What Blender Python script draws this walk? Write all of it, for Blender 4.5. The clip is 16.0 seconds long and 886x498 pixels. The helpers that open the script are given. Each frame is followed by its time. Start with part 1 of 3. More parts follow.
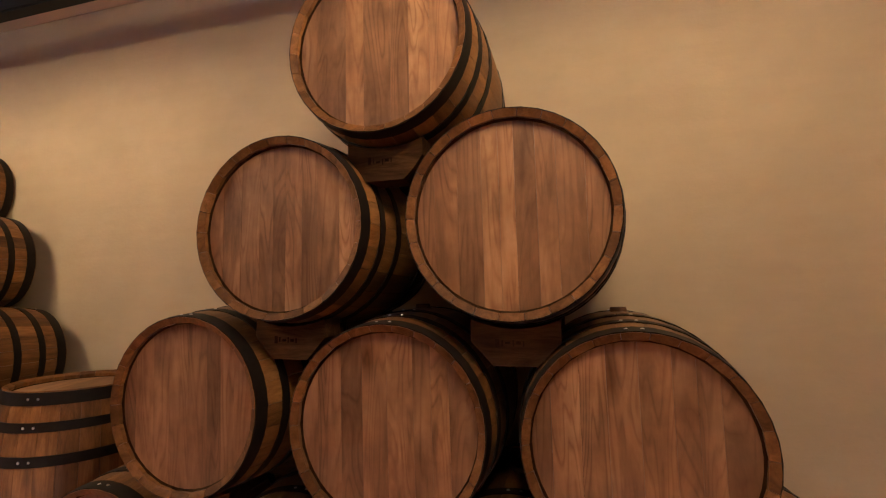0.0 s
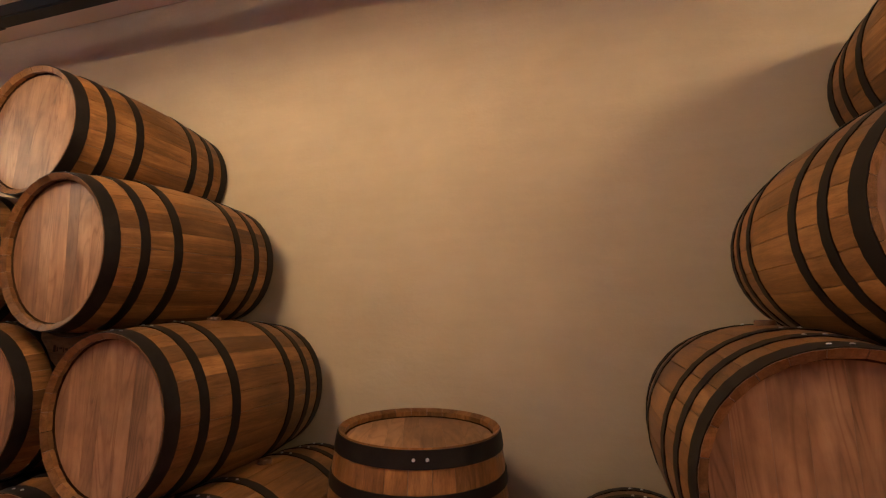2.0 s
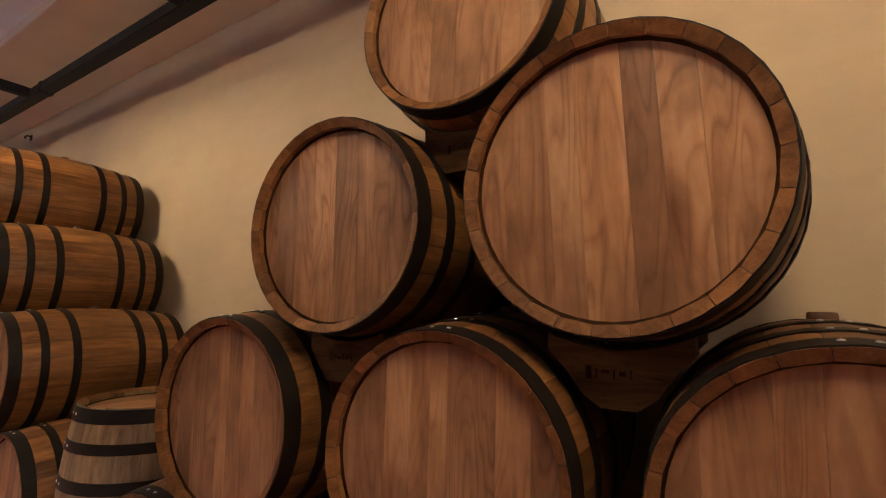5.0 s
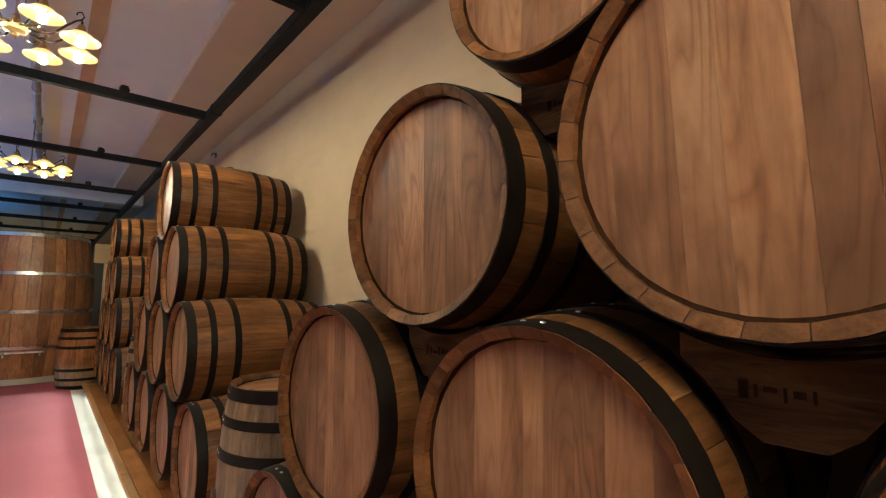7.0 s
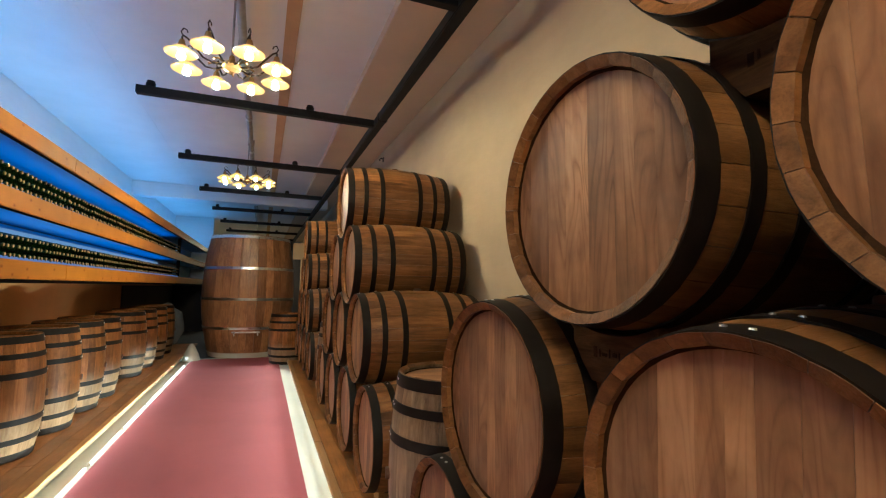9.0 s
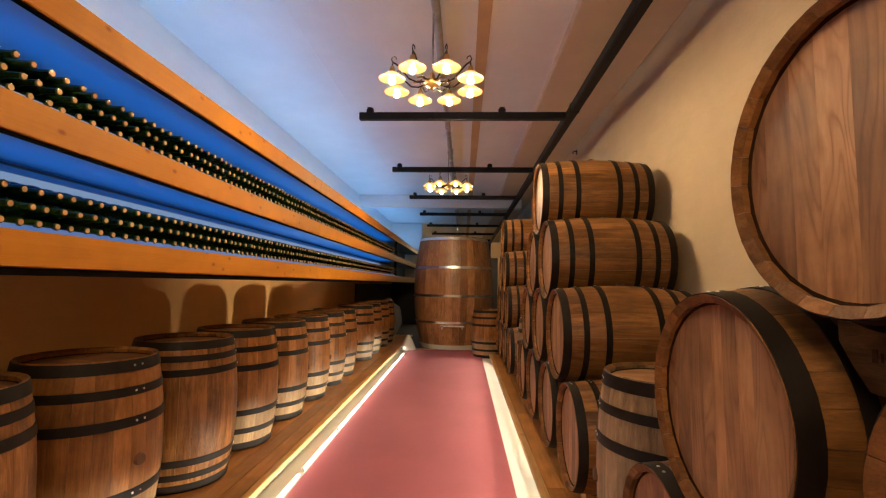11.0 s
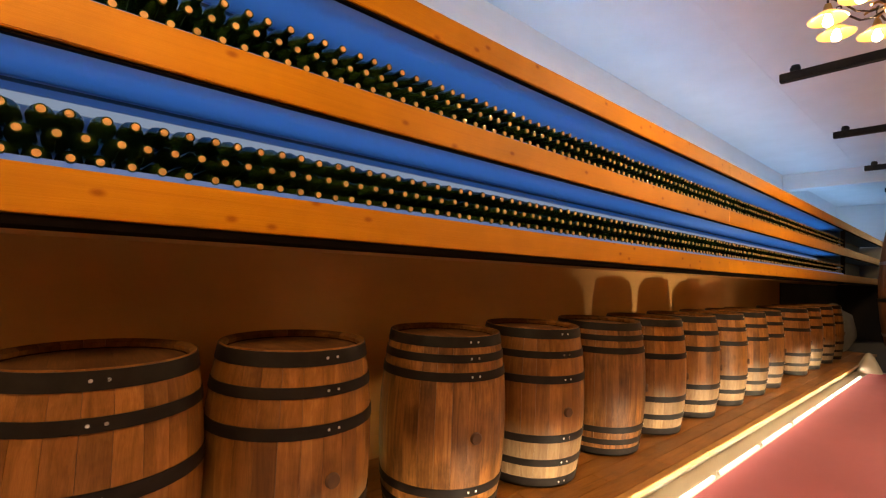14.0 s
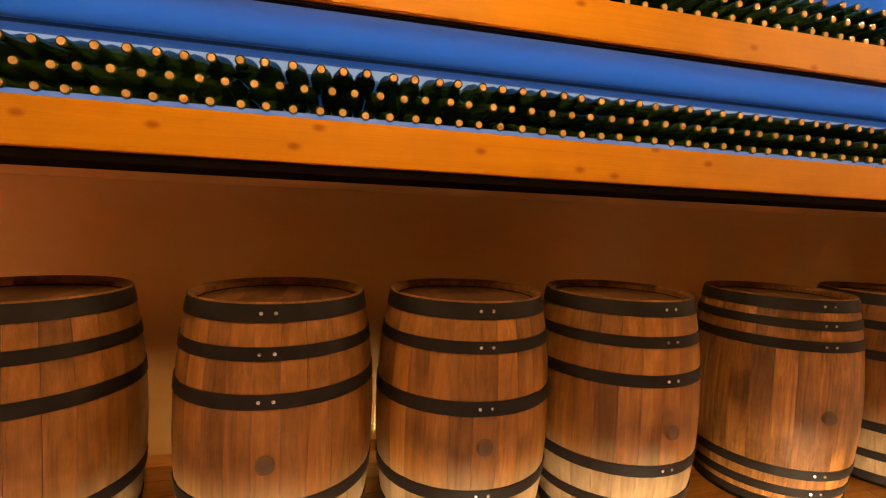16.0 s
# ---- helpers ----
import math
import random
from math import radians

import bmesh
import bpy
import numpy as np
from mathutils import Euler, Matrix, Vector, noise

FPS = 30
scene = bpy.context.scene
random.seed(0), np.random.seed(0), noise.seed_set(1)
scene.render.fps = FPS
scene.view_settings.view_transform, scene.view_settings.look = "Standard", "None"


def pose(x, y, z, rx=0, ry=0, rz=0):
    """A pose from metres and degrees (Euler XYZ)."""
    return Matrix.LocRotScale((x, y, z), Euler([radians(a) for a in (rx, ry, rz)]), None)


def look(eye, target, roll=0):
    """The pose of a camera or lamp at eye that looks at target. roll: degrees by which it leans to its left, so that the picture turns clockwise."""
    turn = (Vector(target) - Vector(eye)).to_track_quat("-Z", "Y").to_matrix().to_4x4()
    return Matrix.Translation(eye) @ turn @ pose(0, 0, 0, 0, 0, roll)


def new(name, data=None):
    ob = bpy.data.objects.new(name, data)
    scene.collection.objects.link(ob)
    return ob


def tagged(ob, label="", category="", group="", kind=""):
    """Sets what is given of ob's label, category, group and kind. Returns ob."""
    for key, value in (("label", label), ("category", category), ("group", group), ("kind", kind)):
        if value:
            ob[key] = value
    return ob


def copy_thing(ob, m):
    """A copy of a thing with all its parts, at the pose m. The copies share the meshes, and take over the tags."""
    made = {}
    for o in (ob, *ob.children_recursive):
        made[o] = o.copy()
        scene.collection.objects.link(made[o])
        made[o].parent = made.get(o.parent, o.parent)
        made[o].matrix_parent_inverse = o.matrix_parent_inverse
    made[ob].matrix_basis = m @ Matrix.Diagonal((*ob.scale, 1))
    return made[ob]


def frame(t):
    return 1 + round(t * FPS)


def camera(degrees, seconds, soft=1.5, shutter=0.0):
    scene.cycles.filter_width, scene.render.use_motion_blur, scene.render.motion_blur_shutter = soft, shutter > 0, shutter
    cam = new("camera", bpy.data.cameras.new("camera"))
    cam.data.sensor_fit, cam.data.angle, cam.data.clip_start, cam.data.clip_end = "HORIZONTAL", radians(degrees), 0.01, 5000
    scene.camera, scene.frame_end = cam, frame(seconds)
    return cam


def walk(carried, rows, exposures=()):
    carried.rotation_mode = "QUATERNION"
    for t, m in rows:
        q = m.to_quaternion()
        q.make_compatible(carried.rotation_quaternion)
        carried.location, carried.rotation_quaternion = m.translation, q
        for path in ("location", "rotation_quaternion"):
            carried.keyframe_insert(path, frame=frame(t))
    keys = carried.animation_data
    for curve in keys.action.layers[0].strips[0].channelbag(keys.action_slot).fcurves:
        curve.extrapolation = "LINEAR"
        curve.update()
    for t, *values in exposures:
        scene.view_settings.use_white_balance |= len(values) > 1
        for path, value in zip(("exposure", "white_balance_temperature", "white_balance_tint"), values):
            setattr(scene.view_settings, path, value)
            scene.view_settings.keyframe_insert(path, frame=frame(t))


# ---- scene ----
cam = camera(87.9, 16.0, soft=1.2)
PATH = [
    (0, (0.352, 0.413, 1.505), (-0.184, 2.331, 1.686), -0.7),
    (0.5, (-0.19, 0.41, 1.52), (-0.709, 2.332, 1.705), -0.9),
    (1, (-0.701, 0.505, 1.538), (-1.207, 2.43, 1.727), -0.8),
    (1.5, (-1.148, 0.538, 1.503), (-1.686, 2.449, 1.745), 0.2),
    (2, (-1.554, 0.554, 1.497), (-2.124, 2.453, 1.761), 0.4),
    (2.5, (-1.882, 0.593, 1.518), (-2.514, 2.472, 1.783), 0.8),
    (3, (-2.214, 0.651, 1.533), (-2.91, 2.512, 1.763), 0.1),
    (3.5, (-2.509, 0.764, 1.508), (-3.299, 2.585, 1.753), -0.0),
    (4, (-2.822, 0.831, 1.508), (-3.66, 2.63, 1.751), 0.2),
    (4.5, (-3.1, 0.884, 1.475), (-4.042, 2.629, 1.737), 0.4),
    (5, (-3.309, 0.909, 1.457), (-4.347, 2.599, 1.722), 0.5),
    (7.3, (-3.328, 1.138, 1.464), (-4.899, 2.36, 1.666), 0.5),
    (7.5, (-3.31, 1.14, 1.466), (-4.919, 2.312, 1.663), 0.6),
    (8, (-3.298, 1.146, 1.465), (-4.997, 2.186, 1.648), 0.5),
    (8.5, (-3.379, 1.15, 1.468), (-5.161, 2.041, 1.646), 0.8),
    (11, (-3.396, 1.139, 1.445), (-5.388, 1.048, 1.597), 0.9),
    (11.5, (-3.36, 1.124, 1.429), (-5.326, 0.79, 1.58), 1.1),
    (12, (-3.339, 1.127, 1.415), (-5.245, 0.543, 1.567), 1.3),
    (12.5, (-3.321, 1.142, 1.409), (-5.131, 0.304, 1.557), 1.5),
    (13, (-3.292, 1.145, 1.398), (-4.97, 0.067, 1.543), 1.6),
    (13.5, (-3.275, 1.155, 1.379), (-4.779, -0.156, 1.518), 1.8),
    (14, (-3.259, 1.17, 1.37), (-4.553, -0.352, 1.469), 2.3),
    (14.5, (-3.278, 1.172, 1.365), (-4.345, -0.519, 1.396), 2.7),
    (15, (-3.246, 1.135, 1.348), (-4.107, -0.67, 1.308), 2.8),
    (15.5, (-3.134, 1.068, 1.321), (-3.793, -0.818, 1.233), 2.6),
    (16, (-2.869, 0.989, 1.324), (-3.333, -0.952, 1.198), 2.2),
]
walk(cam, [(t, look(eye, target, roll)) for t, eye, target, roll in PATH],
     [(0, -0.08, 5650, 6), (3.5, -0.10, 5750, 8), (5.2, -0.22, 5450, 2), (7.4, 0.02, 4750, -10), (8.6, 0.0, 4750, -12), (11, 0.06, 6200, 4), (13, 0.08, 7200, 9), (14.7, 0.10, 7900, 11), (16, 0.42, 8000, 9)])

# ---- world and large lights ----
world = bpy.data.worlds.new("World")
scene.world = world
world.use_nodes = True
world.node_tree.nodes["Background"].inputs[0].default_value = (0.35, 0.4, 0.5, 1)
world.node_tree.nodes["Background"].inputs[1].default_value = 0.02

X0, X1 = 4.2, -26.0            # ends of the cellar
YL, YR = -1.5, 2.80            # its two long walls
ZC, ZS = 3.65, 3.56            # ceiling, soffit beside the barrel wall
PL = 0.10                      # height of the wooden platforms
EDGE_L, EDGE_R = -0.178, 1.655  # platform edges
CARP_L, CARP_R = -0.046, 1.522  # carpet edges
SHELF_Y = -0.53                # face of the bottle rack's beams
CHAND_Y, CHAND_Z = 0.88, 2.99
# The last, at -23.6, is added unseen behind the cask to light the end.
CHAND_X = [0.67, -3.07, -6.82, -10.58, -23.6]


def lamp(name, kind, energy, colour, m, size=0.0, size_y=0.0, spread=180.0):
    data = bpy.data.lights.new(name, kind)
    data.energy, data.color = energy, colour
    if kind == "AREA":
        data.shape, data.size, data.size_y, data.spread = "RECTANGLE", size, size_y, radians(spread)
    ob = new(name, data)
    ob.matrix_world = m
    return ob


BLUE = (0.02, 0.31, 1.0)
for zz in (1.48, 1.985):
    lamp("rack_blue_light", "AREA", 15, BLUE, pose(-5.4, -0.80, zz + 0.378, 180, 0, 0), size=18.6, size_y=0.24)
lamp("rack_top_light", "AREA", 100, (0.24, 0.52, 1.0), pose(-8.0, -0.9, 2.60, 180, 0, 0), size=23.6, size_y=0.05)
lamp("led_light", "AREA", 24, (1.0, 0.95, 0.86), pose(-4.9, EDGE_L + 0.03, 0.06, 76, 0, 0), spread=82, size=17.5, size_y=0.02)
lamp("led_light", "AREA", 24, (1.0, 0.91, 0.74), pose(-4.2, EDGE_R - 0.01, 0.07, -70, 0, 0), spread=110, size=16.0, size_y=0.02)
lamp("led_beam_light", "AREA", 120, (1.0, 0.89, 0.70), pose(-5.2, EDGE_R - 0.012, 0.045, -90.5, 0, 0), spread=26, size=16.2, size_y=0.02)
# Compact unseen lamp added above the strip to throw the barrels' arched shadows.
lamp("led_tube_light", "AREA", 11, (1.0, 0.86, 0.62), pose(-8.3, EDGE_R - 0.03, 0.28, -108, 0, -20), spread=80, size=0.16, size_y=0.03)


# ---- materials ----
def material(name):
    m = bpy.data.materials.new(name)
    m.use_nodes = True
    return m, m.node_tree.nodes, m.node_tree.links, m.node_tree.nodes["Principled BSDF"]


def mapped(n, l, scale, jitter=0.0, coords="Object"):
    tc, mp = n.new("ShaderNodeTexCoord"), n.new("ShaderNodeMapping")
    mp.inputs["Scale"].default_value = scale
    l.new(tc.outputs[coords], mp.inputs["Vector"])
    if jitter:
        info, mul = n.new("ShaderNodeObjectInfo"), n.new("ShaderNodeVectorMath")
        mul.operation = "SCALE"
        mul.inputs[0].default_value = (jitter, jitter * 0.7, jitter * 1.3)
        l.new(info.outputs["Random"], mul.inputs["Scale"])
        l.new(mul.outputs[0], mp.inputs["Location"])
    return mp.outputs[0]


def noise_tex(n, l, vec, scale, detail=4.0, rough=0.55, distortion=0.0):
    t = n.new("ShaderNodeTexNoise")
    t.inputs["Scale"].default_value, t.inputs["Detail"].default_value = scale, detail
    t.inputs["Roughness"].default_value, t.inputs["Distortion"].default_value = rough, distortion
    l.new(vec, t.inputs["Vector"])
    return t.outputs["Fac"]


def ramp(n, l, fac, stops):
    r = n.new("ShaderNodeValToRGB")
    while len(r.color_ramp.elements) < len(stops):
        r.color_ramp.elements.new(0.5)
    for e, (p, c) in zip(r.color_ramp.elements, stops):
        e.position, e.color = p, (*c, 1)
    l.new(fac, r.inputs[0])
    return r.outputs[0]


def mix(n, l, kind, fac, a, b):
    m = n.new("ShaderNodeMix")
    m.data_type, m.blend_type = "RGBA", kind
    for sock, v in ((m.inputs[0], fac), (m.inputs[6], a), (m.inputs[7], b)):
        if isinstance(v, (int, float)):
            sock.default_value = v
        elif isinstance(v, tuple):
            sock.default_value = (*v, 1)
        else:
            l.new(v, sock)
    return m.outputs[2]


def bump(n, l, b, height, strength, dist):
    bp = n.new("ShaderNodeBump")
    bp.inputs["Strength"].default_value, bp.inputs["Distance"].default_value = strength, dist
    l.new(height, bp.inputs["Height"])
    l.new(bp.outputs[0], b.inputs["Normal"])


def wood(name, dark, mid, light, grain, rough=0.5, spread=0.5, island=False, knots=None, stain=0.35, figure=0.0, fine_mix=0.45, spec=0.4, pale_below=0.0):
    """Grain runs along the axis in which grain is small. Tone varies from piece to piece. Low down the colour can pale,
    for bare oak and for the strip light on it.
    """
    m, n, l, b = material(name)
    v = mapped(n, l, grain, 9.0)
    g = noise_tex(n, l, v, 6.0, 9.0, 0.66, 0.8)
    col = ramp(n, l, g, [(0.28, dark), (0.48, mid), (0.72, light)])
    fine = noise_tex(n, l, mapped(n, l, tuple(q * (9.0 if q > 2 else 3.0) for q in grain), 9.0), 7.0, 4.0, 0.6)
    col = mix(n, l, "MULTIPLY", fine_mix, col, ramp(n, l, fine, [(0.36, (0.62, 0.58, 0.55)), (0.52, (1, 1, 1)), (0.75, (1.10, 1.08, 1.05))]))
    if figure:
        # growth rings cut lengthwise: contour lines of a stretched noise
        flow = noise_tex(n, l, mapped(n, l, tuple(q * 0.72 for q in grain), 9.0), 7.5, 2.0, 0.45, 0.5)
        rings, fold = n.new("ShaderNodeMath"), n.new("ShaderNodeMath")
        rings.operation, fold.operation = "MULTIPLY", "FRACT"
        rings.inputs[1].default_value = 15.0
        l.new(flow, rings.inputs[0]), l.new(rings.outputs[0], fold.inputs[0])
        lines = ramp(n, l, fold.outputs[0], [(0.0, (0.44, 0.34, 0.26)), (0.20, (0.92, 0.90, 0.88)), (0.70, (1.08, 1.08, 1.07)), (1.0, (0.54, 0.45, 0.37))])
        patch = noise_tex(n, l, mapped(n, l, (1, 1, 1), 9.0), 4.0, 3.0)
        some = n.new("ShaderNodeMapRange")
        some.inputs[1].default_value, some.inputs[2].default_value = 0.36, 0.66
        some.inputs[3].default_value, some.inputs[4].default_value = figure * 0.25, figure
        l.new(patch, some.inputs[0])
        col = mix(n, l, "MULTIPLY", some.outputs[0], col, lines)
    big = noise_tex(n, l, mapped(n, l, (1, 1, 1), 5.0), 3.2, 5.0, 0.6)
    shade = ramp(n, l, big, [(0.34, (1 - stain, 1 - stain * 1.04, 1 - stain * 1.06)), (0.60, (1.0, 1.0, 1.0))])
    col = mix(n, l, "MULTIPLY", 1.0, col, shade)
    if island:
        rnd = n.new("ShaderNodeNewGeometry").outputs["Random Per Island"]
    else:
        rnd = n.new("ShaderNodeObjectInfo").outputs["Random"]
    tone = ramp(n, l, rnd, [(0.0, (1 - spread, 1 - spread * 1.08, 1 - spread * 1.12)), (0.5, (0.9, 0.88, 0.86)), (1.0, (1.22, 1.2, 1.14))])
    col = mix(n, l, "MULTIPLY", 1.0, col, tone)
    if knots:
        vo = n.new("ShaderNodeTexVoronoi")
        vo.inputs["Scale"].default_value = 1.0
        place = mapped(n, l, knots, 9.0)
        if knots[1] == 0:
            face, flat = n.new("ShaderNodeSeparateXYZ"), n.new("ShaderNodeCombineXYZ")
            vo.voronoi_dimensions = "2D"
            l.new(place, face.inputs[0]), l.new(face.outputs[0], flat.inputs[0]), l.new(face.outputs[2], flat.inputs[1])
            place = flat.outputs[0]
        l.new(place, vo.inputs["Vector"])
        kn = ramp(n, l, vo.outputs["Distance"], [(0.025, (0.50, 0.33, 0.22)), (0.09, (1, 1, 1))] if knots[1] == 0 else [(0.04, (0.36, 0.24, 0.16)), (0.12, (1, 1, 1))])
        col = mix(n, l, "MULTIPLY", 0.8, col, kn)
    # Paler low down: bare oak, with the floor strips' light put into the colour.
    if pale_below:
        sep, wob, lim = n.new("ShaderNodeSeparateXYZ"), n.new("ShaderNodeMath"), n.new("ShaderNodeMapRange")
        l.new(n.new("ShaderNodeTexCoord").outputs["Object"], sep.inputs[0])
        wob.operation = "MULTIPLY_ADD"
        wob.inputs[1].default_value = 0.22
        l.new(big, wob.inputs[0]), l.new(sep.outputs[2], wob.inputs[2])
        lim.inputs[1].default_value, lim.inputs[2].default_value = pale_below + 0.06, pale_below + 0.19
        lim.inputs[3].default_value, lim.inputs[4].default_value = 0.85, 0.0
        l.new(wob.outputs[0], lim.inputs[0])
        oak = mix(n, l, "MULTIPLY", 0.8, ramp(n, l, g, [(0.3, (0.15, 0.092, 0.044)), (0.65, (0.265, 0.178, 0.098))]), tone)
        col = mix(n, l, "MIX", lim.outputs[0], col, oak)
    l.new(col, b.inputs["Base Color"])
    rr = n.new("ShaderNodeMapRange")
    rr.inputs[3].default_value, rr.inputs[4].default_value = rough - 0.08, rough + 0.12
    l.new(g, rr.inputs[0])
    l.new(rr.outputs[0], b.inputs["Roughness"])
    b.inputs["Specular IOR Level"].default_value = spec
    add = n.new("ShaderNodeMath")
    l.new(fine, add.inputs[0]), l.new(g, add.inputs[1])
    bump(n, l, b, add.outputs[0], 0.30, 0.003)
    return m


def plaster(name, colour, vary=0.12, rough=0.85, relief=0.4):
    m, n, l, b = material(name)
    v = mapped(n, l, (1, 1, 1))
    big = noise_tex(n, l, v, 0.9, 5.0, 0.6)
    fine = noise_tex(n, l, v, 40.0, 4.0)
    mid = noise_tex(n, l, mapped(n, l, (1.0, 1.0, 5.0)), 3.0, 6.0, 0.6)
    lo = tuple(c * (1 - vary) for c in colour)
    hi = tuple(min(1, c * (1 + vary * 0.6)) for c in colour)
    col = ramp(n, l, big, [(0.3, lo), (0.7, hi)])
    col = mix(n, l, "MULTIPLY", 0.22, col, ramp(n, l, mid, [(0.35, (0.86, 0.85, 0.83)), (0.6, (1, 1, 1))]))
    l.new(col, b.inputs["Base Color"])
    b.inputs["Roughness"].default_value = rough
    add = n.new("ShaderNodeMath")
    l.new(fine, add.inputs[0]), l.new(mid, add.inputs[1])
    bump(n, l, b, add.outputs[0], relief, 0.004)
    return m


def plain(name, colour, rough=0.5, metal=0.0, vary=0.25, scale=25.0, spec=0.5):
    m, n, l, b = material(name)
    f = noise_tex(n, l, mapped(n, l, (1, 1, 1), 3.0), scale, 5.0)
    col = ramp(n, l, f, [(0.3, tuple(c * (1 - vary) for c in colour)), (0.7, tuple(min(1, c * (1 + vary)) for c in colour))])
    l.new(col, b.inputs["Base Color"])
    rr = n.new("ShaderNodeMapRange")
    rr.inputs[3].default_value, rr.inputs[4].default_value = max(0.03, rough - 0.1), min(1, rough + 0.15)
    l.new(f, rr.inputs[0])
    l.new(rr.outputs[0], b.inputs["Roughness"])
    b.inputs["Metallic"].default_value = metal
    b.inputs["Specular IOR Level"].default_value = spec
    bump(n, l, b, f, 0.15, 0.002)
    return m


def glow(name, colour, strength, base=None):
    m, n, l, b = material(name)
    b.inputs["Base Color"].default_value = (*(base or colour), 1)
    b.inputs["Emission Color"].default_value = (*colour, 1)
    b.inputs["Emission Strength"].default_value = strength
    b.inputs["Roughness"].default_value = 0.4
    return m


M_STAVE = wood("oak_staves", (0.115, 0.047, 0.012), (0.22, 0.094, 0.026), (0.345, 0.165, 0.055), (5, 5, 0.4), 0.42, 0.38, stain=0.45, spec=0.3)
M_STAVE_R = wood("grey_oak_staves", (0.13, 0.085, 0.045), (0.24, 0.160, 0.088), (0.36, 0.255, 0.150), (5, 5, 0.4), 0.50, 0.30, spec=0.25)
# lower ends paled in colour, part bare oak and part strip light
M_STAVE_L = wood("varnished_oak_staves", (0.145, 0.054, 0.012), (0.235, 0.090, 0.021), (0.33, 0.142, 0.040), (5, 5, 0.4), 0.46, 0.20, stain=0.5, spec=0.2, fine_mix=0.35, pale_below=0.31)
M_STAVE_D = wood("dark_streaked_oak_staves", (0.085, 0.031, 0.008), (0.21, 0.083, 0.021), (0.36, 0.160, 0.048), (7, 7, 0.3), 0.42, 0.20, stain=0.6, spec=0.25, fine_mix=0.5)
M_HEAD_L = wood("dark_oak_top", (0.050, 0.020, 0.008), (0.110, 0.045, 0.017), (0.19, 0.085, 0.034), (2.2, 0.28, 2.2), 0.6, 0.3, stain=0.5, spec=0.12)
M_HEAD = wood("oak_head", (0.160, 0.075, 0.033), (0.275, 0.137, 0.063), (0.385, 0.212, 0.106), (1.5, 0.22, 1.5), 0.46, 0.30, stain=0.42, figure=0.72, fine_mix=0.34, spec=0.22, knots=(3.2, 1.3, 3.2))
M_RIM = wood("stained_stave_ends", (0.090, 0.037, 0.012), (0.160, 0.069, 0.022), (0.24, 0.110, 0.038), (4, 4, 4), 0.55, 0.14, stain=0.5, spec=0.12)
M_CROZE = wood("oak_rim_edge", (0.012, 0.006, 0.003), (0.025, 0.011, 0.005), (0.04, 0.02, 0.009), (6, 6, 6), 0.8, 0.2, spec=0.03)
M_CASK = wood("cask_oak", (0.09, 0.036, 0.015), (0.20, 0.086, 0.035), (0.32, 0.155, 0.07), (9, 9, 0.4), 0.4, 0.35, island=True)
M_BLOCK = wood("block_wood", (0.022, 0.010, 0.004), (0.070, 0.032, 0.013), (0.140, 0.068, 0.028), (0.8, 5, 5), 0.8, 0.35, spec=0.06)
M_BEAM = wood("orange_pine", (0.455, 0.164, 0.0065), (0.48, 0.178, 0.007), (0.515, 0.197, 0.009), (0.12, 3, 3), 0.55, 0.08, knots=(3.3, 0.0, 5.5), stain=0.12, spec=0.18, fine_mix=0.12)
M_PLANK = wood("floor_planks", (0.26, 0.098, 0.020), (0.43, 0.175, 0.040), (0.55, 0.25, 0.075), (0.6, 9, 9), 0.32, 0.28)
M_TRIM = wood("pale_edge_trim", (0.40, 0.20, 0.060), (0.54, 0.29, 0.100), (0.64, 0.37, 0.150), (0.5, 9, 9), 0.4, 0.12, stain=0.15)
M_BUNG = plain("bung_wood", (0.085, 0.034, 0.012), 0.7)
M_HOOP = plain("black_hoop_iron", (0.010, 0.0065, 0.005), 0.5, 0.0, 0.4, 14.0, spec=0.14)
M_STEEL = plain("galvanised_steel", (0.62, 0.6, 0.57), 0.28, 1.0, 0.1)
M_RAIL = plain("black_paint", (0.010, 0.010, 0.012), 0.5, 0.0, 0.3, spec=0.12)
M_WALL_R = plaster("ochre_plaster", (0.465, 0.342, 0.210), 0.14)
M_WALL_L = plaster("tan_plaster", (0.72, 0.40, 0.140), 0.12)
M_WHITE = plaster("white_plaster", (0.80, 0.78, 0.77), 0.05, 0.9, 0.25)
M_SOFFIT = plaster("beige_soffit", (0.62, 0.49, 0.36), 0.08, 0.85, 0.2)
# Near-black: puts the unlit look of the hall's far end into the colour.
M_DARKWALL = plaster("unlit_end_dark", (0.05, 0.045, 0.05), 0.2)
M_PANEL = plaster("pale_rack_panel", (0.21, 0.35, 0.52), 0.05, 0.6, 0.1)
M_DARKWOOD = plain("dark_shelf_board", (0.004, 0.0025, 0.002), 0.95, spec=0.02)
M_STRIP = plaster("pale_stone_strip", (0.50, 0.46, 0.38), 0.10, 0.5, 0.2)
M_LED = glow("led_tube", (1.0, 0.92, 0.74), 7.0)
M_BULB = glow("lamp_bulb", (1.0, 0.72, 0.40), 610.0)
M_SHADE = glow("glass_shade", (1.0, 0.52, 0.12), 1.4, (0.012, 0.007, 0.002))
M_BACKGLOW = glow("rack_back_glow", (0.50, 0.66, 0.90), 0.36, (0.1, 0.15, 0.2))
M_GLINTS = glow("rack_blue_glints", (0.14, 0.34, 0.95), 0.30, (0.05, 0.08, 0.2))
M_BRASS = plain("aged_brass", (0.42, 0.27, 0.10), 0.35, 0.9, 0.2)
M_IRON = plain("wrought_iron", (0.05, 0.035, 0.025), 0.5, 0.6)
M_CORK = plain("cork", (0.46, 0.25, 0.095), 0.7, 0.0, 0.2, 60.0)
